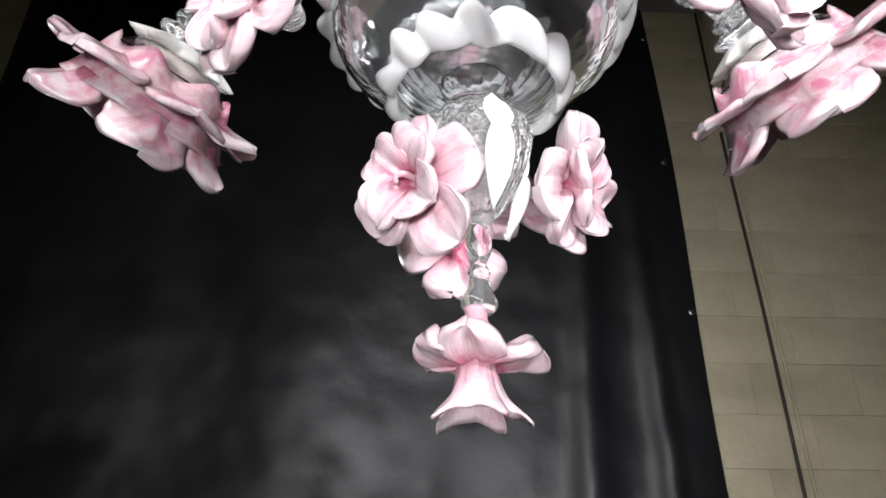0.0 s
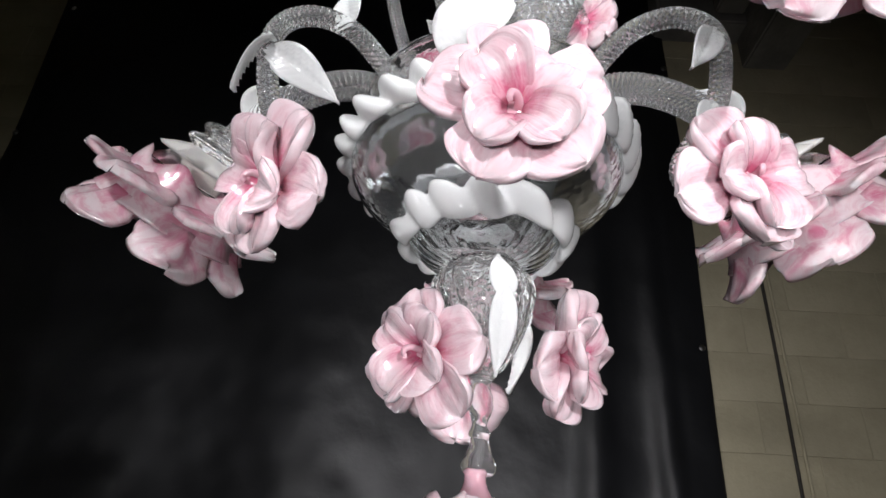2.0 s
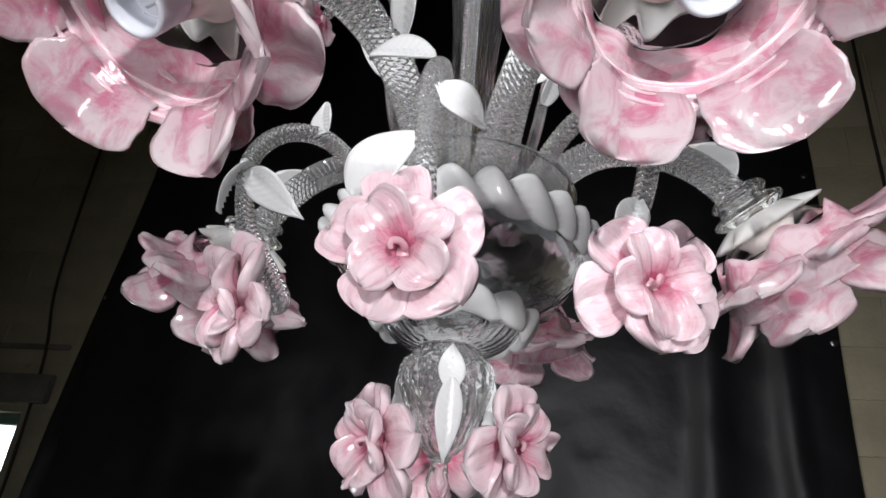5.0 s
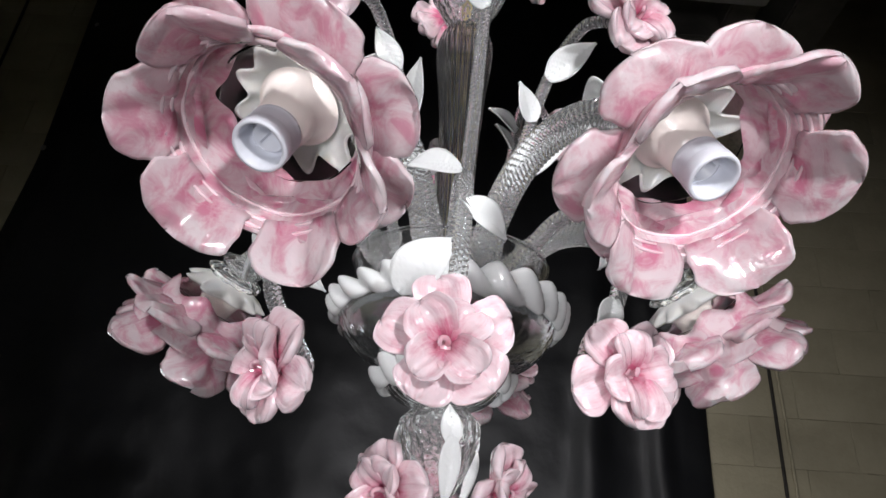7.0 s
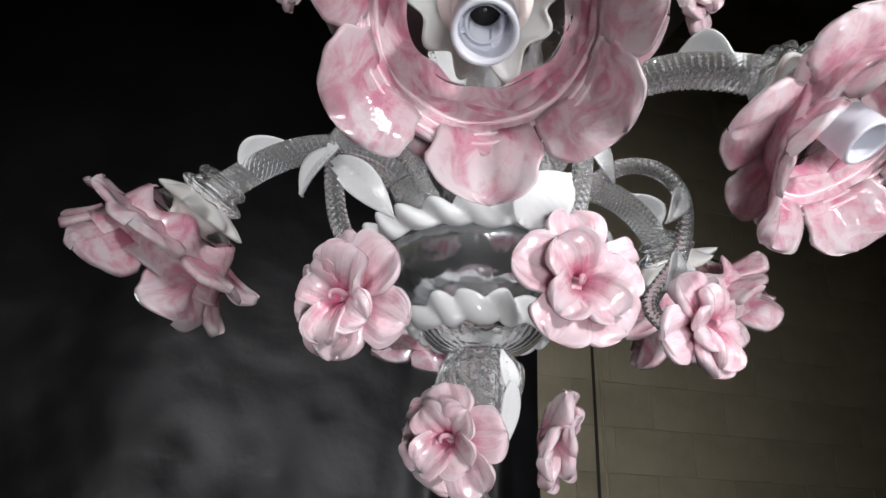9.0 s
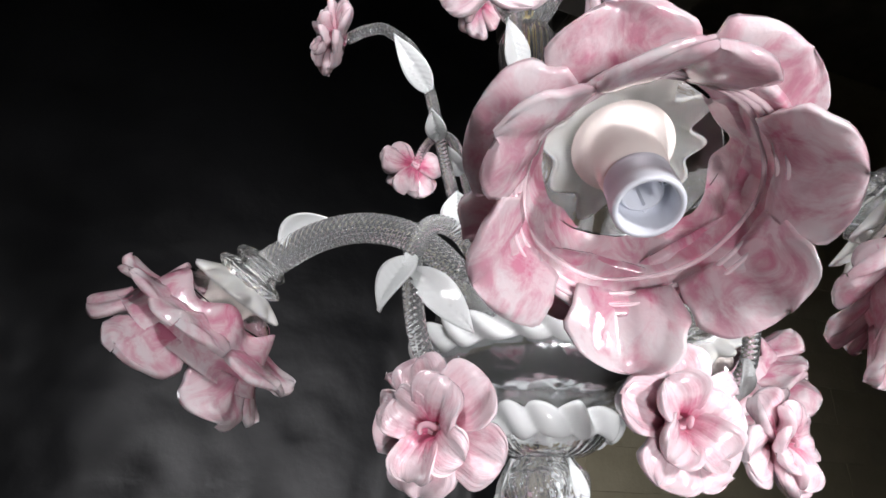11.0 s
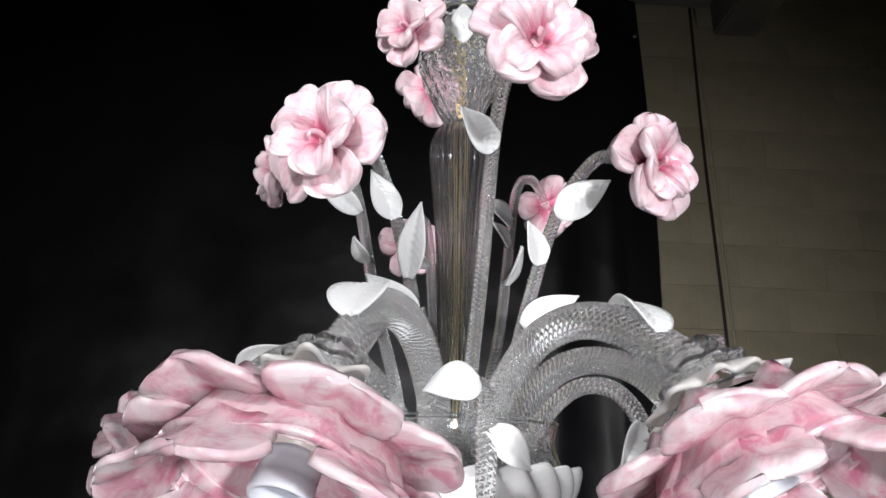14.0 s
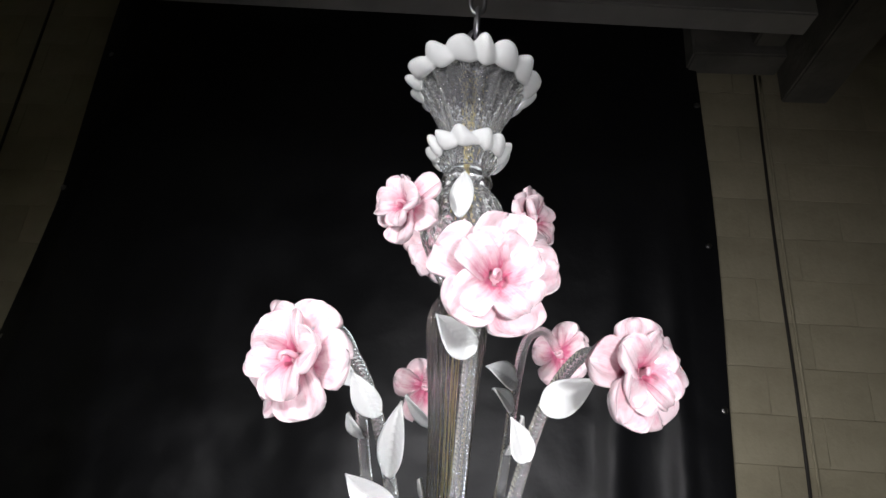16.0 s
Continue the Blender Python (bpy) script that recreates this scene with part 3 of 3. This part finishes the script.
def flower_shade(az, r, z, tilt, turn, size, seed):
    g = random.Random(seed)
    m = aim(az, r, z, tilt, turn) @ Matrix.Scale(size, 4)
    bob = curve_profile([(0.013, -0.017), (0.020, -0.014), (0.023, -0.009), (0.0195, -0.003), (0.027, 0.001), (0.0285, 0.006), (0.019, 0.0125)], 24)
    cup = curve_profile([(0.018, 0.020), (0.030, 0.0225), (0.040, 0.028), (0.0480, 0.0365)], 30)
    cupm = add_part("shade", lathe(shell(cup, 0.0016), 72, 9, 0.01), CLEAR, ch, "clear glass flower shade with mottled pink petals", m)
    add_part("bobeche", lathe(shell(bob, 0.004), 72, 9, 0.08, 0), QUILT, cupm, "knobbly clear glass drip cup")
    # ruffled white collar
    rows = []
    n = 168
    for i in range(12):
        u = i / 11
        row = []
        for j in range(n):
            a = 2 * math.pi * j / n
            tooth = (0.5 + 0.5 * math.cos(10 * a + 0.8 * math.sin(a + seed) + 0.6 * math.sin(3 * a))) ** 1.0 * (1 + 0.3 * math.sin(2 * a + seed))
            rr = 0.0185 + 0.0180 * math.sin(1.57 * u) + 0.0165 * tooth * u ** 1.6 * (0.75 + 0.25 * math.sin(3 * a + seed)) + 0.001 * math.sin(13 * a) * u * u
            zz = 0.009 + 0.013 * u ** 1.4 + (0.004 - 0.005 * u) * u * tooth
            row.append((rr * math.cos(a), rr * math.sin(a), zz))
        rows.append(row)
    inner = [[(x * 0.94, y * 0.94, zz + 0.0022) for x, y, zz in row] for row in rows]
    v, f = rings(rows + inner[::-1] + [rows[0]], cap=False)
    add_part("collar", (v, f), COLLAR, cupm, "ruffled white glass collar")
    add_part("lamp_sleeve", lathe([(0.0270, 0.0235), (0.0240, 0.0255), (0.0205, 0.0310), (0.0184, 0.0400), (0.0164, 0.057), (0.0140, 0.057), (0.0140, 0.022)], 40), SLEEVE, cupm, "cream lamp socket sleeve")
    ring = [(rr * 0.90, zz - 0.020) for rr, zz in [(0.0172, 0.076), (0.0185, 0.078), (0.0185, 0.080), (0.0178, 0.081), (0.0186, 0.083), (0.0178, 0.085), (0.0186, 0.087), (0.0178, 0.089), (0.0190, 0.091), (0.0190, 0.099), (0.0183, 0.1005), (0.0160, 0.1005), (0.0153, 0.099), (0.0148, 0.089), (0.0142, 0.083), (0.0118, 0.081), (0.0114, 0.087), (0.0102, 0.087), (0.0099, 0.062), (0.001, 0.061)]]
    v, f = lathe(ring, 48)
    add_part("lamp_holder", (v, f), PLASTIC, cupm, "empty white plastic lamp holder")
    # black disc puts the darkness of the deep hole into colour
    add_part("hole_shade", lathe([(0.0086, 0.0415), (0.0086, 0.0430), (0.001, 0.0435)], 20), CABLE, cupm, "black disc as shade in the holder's hole")
    for k in range(4):
        box("rib", (0.0088, -0.0007, 0.050), (0.0134, 0.0007, 0.0655), PLASTIC, cupm, Matrix.Rotation(radians(20 + 90 * k), 4, "Z"))
    # the pink wall laid round the mouth of the clear cup
    rows = []
    for i in range(11):
        u = i / 10
        row = []
        for q in range(90):
            b = 2 * math.pi * q / 90
            rr = 0.0458 + 0.0200 * u ** 0.8 + 0.0016 * math.sin(7 * b + 1) * u + 0.0022 * (1 - u) ** 2 * math.sin(5 * b + 2 * math.sin(3 * b + seed))
            row.append((rr * math.cos(b), rr * math.sin(b), 0.036 + 0.045 * math.sin(1.4 * u) + (0.005 * (1 - u) + 0.001) * math.sin(6 * b + seed)))
        rows.append(row)
    back = [[(x * 1.05, y * 1.05, zz - 0.0025) for x, y, zz in row] for row in rows]
    v, f = rings(rows + back[::-1] + [rows[0]], cap=False)
    uvs = [(0.30 + 0.3 * (min(q // 90, 21 - q // 90) / 10), 0.5) for q in range(90 * 22)] + [(0.35, 0.5)] * 90
    add_part("corolla", (v, f, uvs), PINK_MOTTLED, cupm, "mottled pink glass corolla")
    for lr, lz in ((0.0560, 0.0640), (0.0590, 0.0715), (0.0618, 0.0770)):
        add_part("lip", lathe([(lr + 0.0013 * math.cos(2 * math.pi * q / 10), lz + 0.0013 * math.sin(2 * math.pi * q / 10)) for q in range(11)], 72, 7, 0.01), LIP, cupm, "clear pinkish glass lip")
    spin = g.uniform(0, 50)
    for k in range(7):
        a = spin + 360 / 7 * k + g.uniform(-6, 6)
        geo = petal(g.uniform(0.038, 0.045), g.uniform(0.062, 0.072), 0.0495, 0.051 + 0.003 * (k % 2), g.uniform(22, 36), g.uniform(-22, 0), g.uniform(-0.02, 0.12), g.uniform(0.002, 0.0045), 0.0066, g, 0.7, 0.46, 0.84, 14, 15, 0, 0.55, 0.06)
        add_part("petal", geo, PINK_MOTTLED, cupm, "mottled pink glass petal", Matrix.Rotation(radians(a), 4, "Z"))
    for k in range(6):
        a = spin + 25 + 60 * k + g.uniform(-7, 7)
        geo = petal(g.uniform(0.037, 0.043), g.uniform(0.064, 0.074), 0.0585, 0.070, g.uniform(66, 78), g.uniform(18, 42), g.uniform(0.14, 0.24), g.uniform(0.002, 0.004), 0.0066, g, 0.8, 0.42, 0.80, 14, 15, 0, 0.55, 0.06)
        add_part("petal", geo, PINK_MOTTLED, cupm, "mottled pink glass petal", Matrix.Rotation(radians(a), 4, "Z"))
    return cupm


for i, (az, r, z, tilt, turn, size) in enumerate(ARMS):
    lamp_arm(az, r, z, 100 + i * 10)
    flower_shade(az, r, z, tilt, turn, size, 200 + i)

# three small curled arms with hanging flowers
SMALL = [(6.3, 0.158, 1.717, 0.088, 1.858), (-50, 0.158, 1.712, 0.089, 1.862), (57, 0.174, 1.719, 0.086, 1.868)]
# foot, tip, width and facing (degrees round the chandelier) of the leaves on each curled arm
CURL_LEAVES = [
    [((0.026, -0.158, 1.826), (0.056, -0.150, 1.801), 0.024, 10), ((0.019, -0.150, 1.858), (-0.016, -0.170, 1.852), 0.030, 0), ((-0.018, -0.157, 1.752), (0.016, -0.163, 1.795), 0.038, 0)],
    [((-0.137, -0.100, 1.815), (-0.092, -0.098, 1.778), 0.025, -35), ((-0.1375, -0.100, 1.824), (-0.162, -0.100, 1.788), 0.030, -45), ((-0.096, -0.072, 1.864), (-0.101, -0.078, 1.893), 0.026, -30)],
    [((0.145, -0.087, 1.838), (0.130, -0.095, 1.804), 0.020, 35), ((0.139, -0.081, 1.782), (0.127, -0.087, 1.750), 0.022, 35)]]
for i, (az, r, z, size, peak) in enumerate(SMALL):
    turn, k = (2, -4, 3)[i], (1.0, 1.03, 1.03)[i]
    pts = [round_at(az + turn * w, a, b) for a, b, w in ((0.05, 1.77, 0), (0.066, 1.81, 0), (0.092, peak - 0.022, 0.5), (0.120, peak - 0.002, 0.8), (0.146 * k, peak - 0.006, 1), (0.165 * k, peak - 0.036, 1), (0.158 * k, z + 0.062, 1), (0.134 * k, z + 0.026, 0.8), (r - 0.030, z + 0.006, 0.3), (r - 0.012, z, 0))]
    arm = add_part("curled_arm", tube(pts, 0.0074, 420, 48, 8, 1400, 0.07, 0.0064), ROPE, ch, "thin curled clear glass arm")
    for n, (foot, tip, width, face) in enumerate(CURL_LEAVES[i]):
        d = Vector(tip) - Vector(foot)
        leaf_on(arm, leaf_pose(foot, d, round_at(face, 1, 0.3)), d.length * 1.05, width, 40, 300 + 10 * i + n)
    small_flower(ch, aim(az, r - 0.004, z, 8, (-4, 8, -28)[i], 0), size, 400 + i)

# tall stems with flowers
STEMS = [(-29.5, 0.204, 2.032, 0.098), (13.4, 0.236, 2.082, 0.093), (56, 0.202, 2.045, 0.096), (-97, 0.203, 2.098, 0.078), (-163, 0.24, 2.085, 0.088), (148, 0.222, 2.128, 0.086)]
STEM_LEAVES = [
    [((-0.052, -0.093, 2.003), (-0.071, -0.12, 2.032), 0.021), ((-0.041, -0.072, 1.955), (-0.033, -0.102, 2.011), 0.022), ((-0.035, -0.061, 1.918), (-0.073, -0.089, 1.951), 0.028)],
    [((0.029, -0.122, 2.052), (0.005, -0.149, 2.077), 0.026)],
    [((0.090, -0.061, 2.020), (0.131, -0.087, 2.042), 0.027), ((0.074, -0.050, 1.976), (0.065, -0.071, 2.008), 0.022), ((0.059, -0.040, 1.922), (0.104, -0.060, 1.944), 0.024)],
    [((-0.102, 0.013, 2.049), (-0.145, -0.020, 2.079), 0.022), ((-0.090, 0.011, 1.994), (-0.105, -0.008, 2.012), 0.018)],
    [((-0.025, 0.080, 1.930), (-0.041, 0.063, 1.958), 0.025), ((-0.034, 0.11, 2.02), (-0.07, 0.10, 2.05), 0.022)],
    [((0.059, 0.095, 2.072), (0.032, 0.063, 2.085), 0.030), ((0.056, 0.090, 2.041), (0.040, 0.063, 2.060), 0.022), ((0.051, 0.082, 1.993), (0.072, 0.060, 2.027), 0.024)]]
for i, (az, r, z, size) in enumerate(STEMS):
    pts = [round_at(az, a, b) for a, b in ((0.045, 1.77), (0.055, 1.86), (0.3 * r + 0.02, 1.95), (0.55 * r, z - 0.02), (0.72 * r, z + 0.018), (r - 0.035, z + 0.016), (r - 0.016, z + 0.002))]
    stem = add_part("stem", tube(pts, 0.0060, 420, 48, 8, 1500, 0.065, 0.0056), ROPE, ch, "slender twisted clear glass stem")
    line = smooth_line(pts, 200)
    for foot, tip, width in STEM_LEAVES[i]:
        foot = min(line, key=lambda q: (q - Vector(foot)).length)
        d = Vector(tip) - foot
        leaf_on(stem, leaf_pose(foot, d, round_at(az * 0.4, 1, 0.15)), d.length * 1.05, width * 1.15, 25, 500 + 10 * i)
    small_flower(ch, aim(az, r - 0.005, z, 6, (6, 4, -20, 10, 0, 0)[i], 0), size, 600 + i)

# flowers and leaves on the two vases
for i, (az, r, z) in enumerate(((-40, 0.049, 1.635), (69, 0.054, 1.641), (200, 0.052, 1.640))):
    small_flower(ch, aim(az, r, z, 12), 0.081, 700 + i)
    side = az + 62
    leaf_on(ch, leaf_pose(round_at(side, 0.037, 1.672), round_at(side, -0.25, 1), round_at(side, 1, 0.2)), 0.037, 0.019, 20, 720 + i)
    leaf_on(ch, leaf_pose(round_at(side, 0.0385, 1.680), round_at(side, -0.22, -1), round_at(side, 1, 0)), 0.056, 0.018, 15, 730 + i)
for i, (az, r) in enumerate(((-43, 0.076), (77, 0.074), (212, 0.072))):
    small_flower(ch, aim(az, r, 2.222, 0, (10, -15, 0)[i]), 0.080, 740 + i)
    leaf_on(ch, leaf_pose(round_at(az + 45, 0.047, 2.215), round_at(az + 45, -0.3, 1), round_at(az + 45, 1, 0)), 0.075, 0.026, 20, 760 + i)


def bottom_flower():
    g = random.Random(900)
    m = Matrix.Translation((-0.002, 0, 1.564)) @ Matrix.Rotation(math.pi, 4, "X")
    c = add_part("hanging_flower", lathe(curve_profile([(0.001, -0.0125), (0.0062, -0.012), (0.0068, -0.004), (0.011, 0.006), (0.010, 0.02), (0.011, 0.03), (0.001, 0.031)], 16), 20), PINK_SOFT, ch, "pale pink glass flower hanging upside down", m)
    for k in range(5):
        add_part("petal", petal(g.uniform(0.028, 0.031), g.uniform(0.034, 0.039), 0.005, 0.018, 8, g.uniform(-55, -30), 0.15, 0.005, 0.0092, g, 0.8, 0.62, 0.42, rough=0.4, ribs=0.08), PINK_SOFT, c, "", Matrix.Rotation(radians(90 + 72 * k + g.uniform(-8, 8)), 4, "Z"))
    rows = []
    for q in range(15):
        u = q / 14
        row = []
        for j in range(80):
            b = 2 * math.pi * j / 80
            lobe = math.cos(5 * b + 0.7 * math.sin(b))
            fold = math.cos(11 * b + 2 * math.sin(2 * b))
            rr = 0.0105 + 0.0118 * u ** 2.3 * (1 + 0.48 * u * lobe) + 0.0011 * fold * u
            row.append((rr * math.cos(b), rr * math.sin(b), 0.016 + 0.034 * u - 0.009 * max(0, u - 0.6) ** 1.2 * (1 - lobe) + 0.0015 * u * fold))
        rows.append(row)
    inner = [[(x * 0.9, y * 0.9, zz - 0.0025) for x, y, zz in row] for row in rows]
    lip = [[(a[0] * 0.985, a[1] * 0.985, a[2] + 0.0018) for a in rows[-1]]]
    v, f = rings(rows + lip + inner[::-1], cap=False)
    uv = [((min(q // 80, 30 - q // 80) / 15) * 0.75 + 0.2, 0.5 + 0.3 * math.sin(5 * 2 * math.pi * (q % 80) / 80)) for q in range(len(v))]
    add_part("trumpet", (v, f, uv), PINK_SOFT, c, "flared pink glass trumpet")
    return c


bottom_flower()

# chain to the ceiling
add_part("top_loop", tube([(0, 0, 2.43), (0, 0, 2.445), (0, 0, 2.462)], 0.006, 10, 12), CHROME, ch, "steel rod with chain loop")
chain = tagged(new("chain"), "steel chain from which the chandelier hangs", "chain")
rows = []
for i in range(29):
    a = 2 * math.pi * i / 28
    c = Vector((0.0095 * math.cos(a), 0, 0.016 * math.sin(a) + (0.006 if math.sin(a) > 0 else -0.006)))
    d = Vector((-0.0095 * math.sin(a), 0, 0.016 * math.cos(a))).normalized()
    s = d.cross(Vector((0, 1, 0)))
    rows.append([c + 0.003 * (math.cos(b) * s + math.sin(b) * Vector((0, 1, 0))) for b in [2 * math.pi * q / 8 for q in range(8)]])
link_mesh = mesh_of("chain_link", *rings(rows, cap=False), CHROME)
z = 2.477
k = 0
while z < CEIL - 0.01:
    part("chain_link", link_mesh, chain, "", Matrix.Translation((0, 0, z)) @ Matrix.Rotation(radians(90 * (k % 2) + 15), 4, "Z"))
    z += 0.036
    k += 1

# ---- blocks of the wall, piece by piece ----
bm = bmesh.new()
bmesh.ops.create_cube(bm, size=1)
for v in bm.verts:
    v.co = Vector((v.co.x * 0.398, v.co.y * 0.004, v.co.z * 0.1935))
bmesh.ops.bevel(bm, geom=bm.edges[:], offset=0.0012, segments=1, affect="EDGES")
block_mesh = bpy.data.meshes.new("block")
bm.to_mesh(block_mesh)
bm.free()
block_mesh.materials.append(BLOCK)
rng = random.Random(3)
for row in range(5, 24):
    z = 0.1525 + 0.195 * row
    for col in range(-9, 8):
        x = 0.41 + 0.4 * col + (0.2 if row % 2 else 0.0)
        hidden = -2.05 < x < 0.62
        inwin = WIN[0] - 0.2 < x < WIN[1] + 0.2 and z < WIN[3] + 0.1
        if hidden or inwin or x > 3.1:
            continue
        part("block", block_mesh, wall_north, "", Matrix.Translation((x, WALL_Y - 0.001 + rng.uniform(-0.001, 0.001), z)))
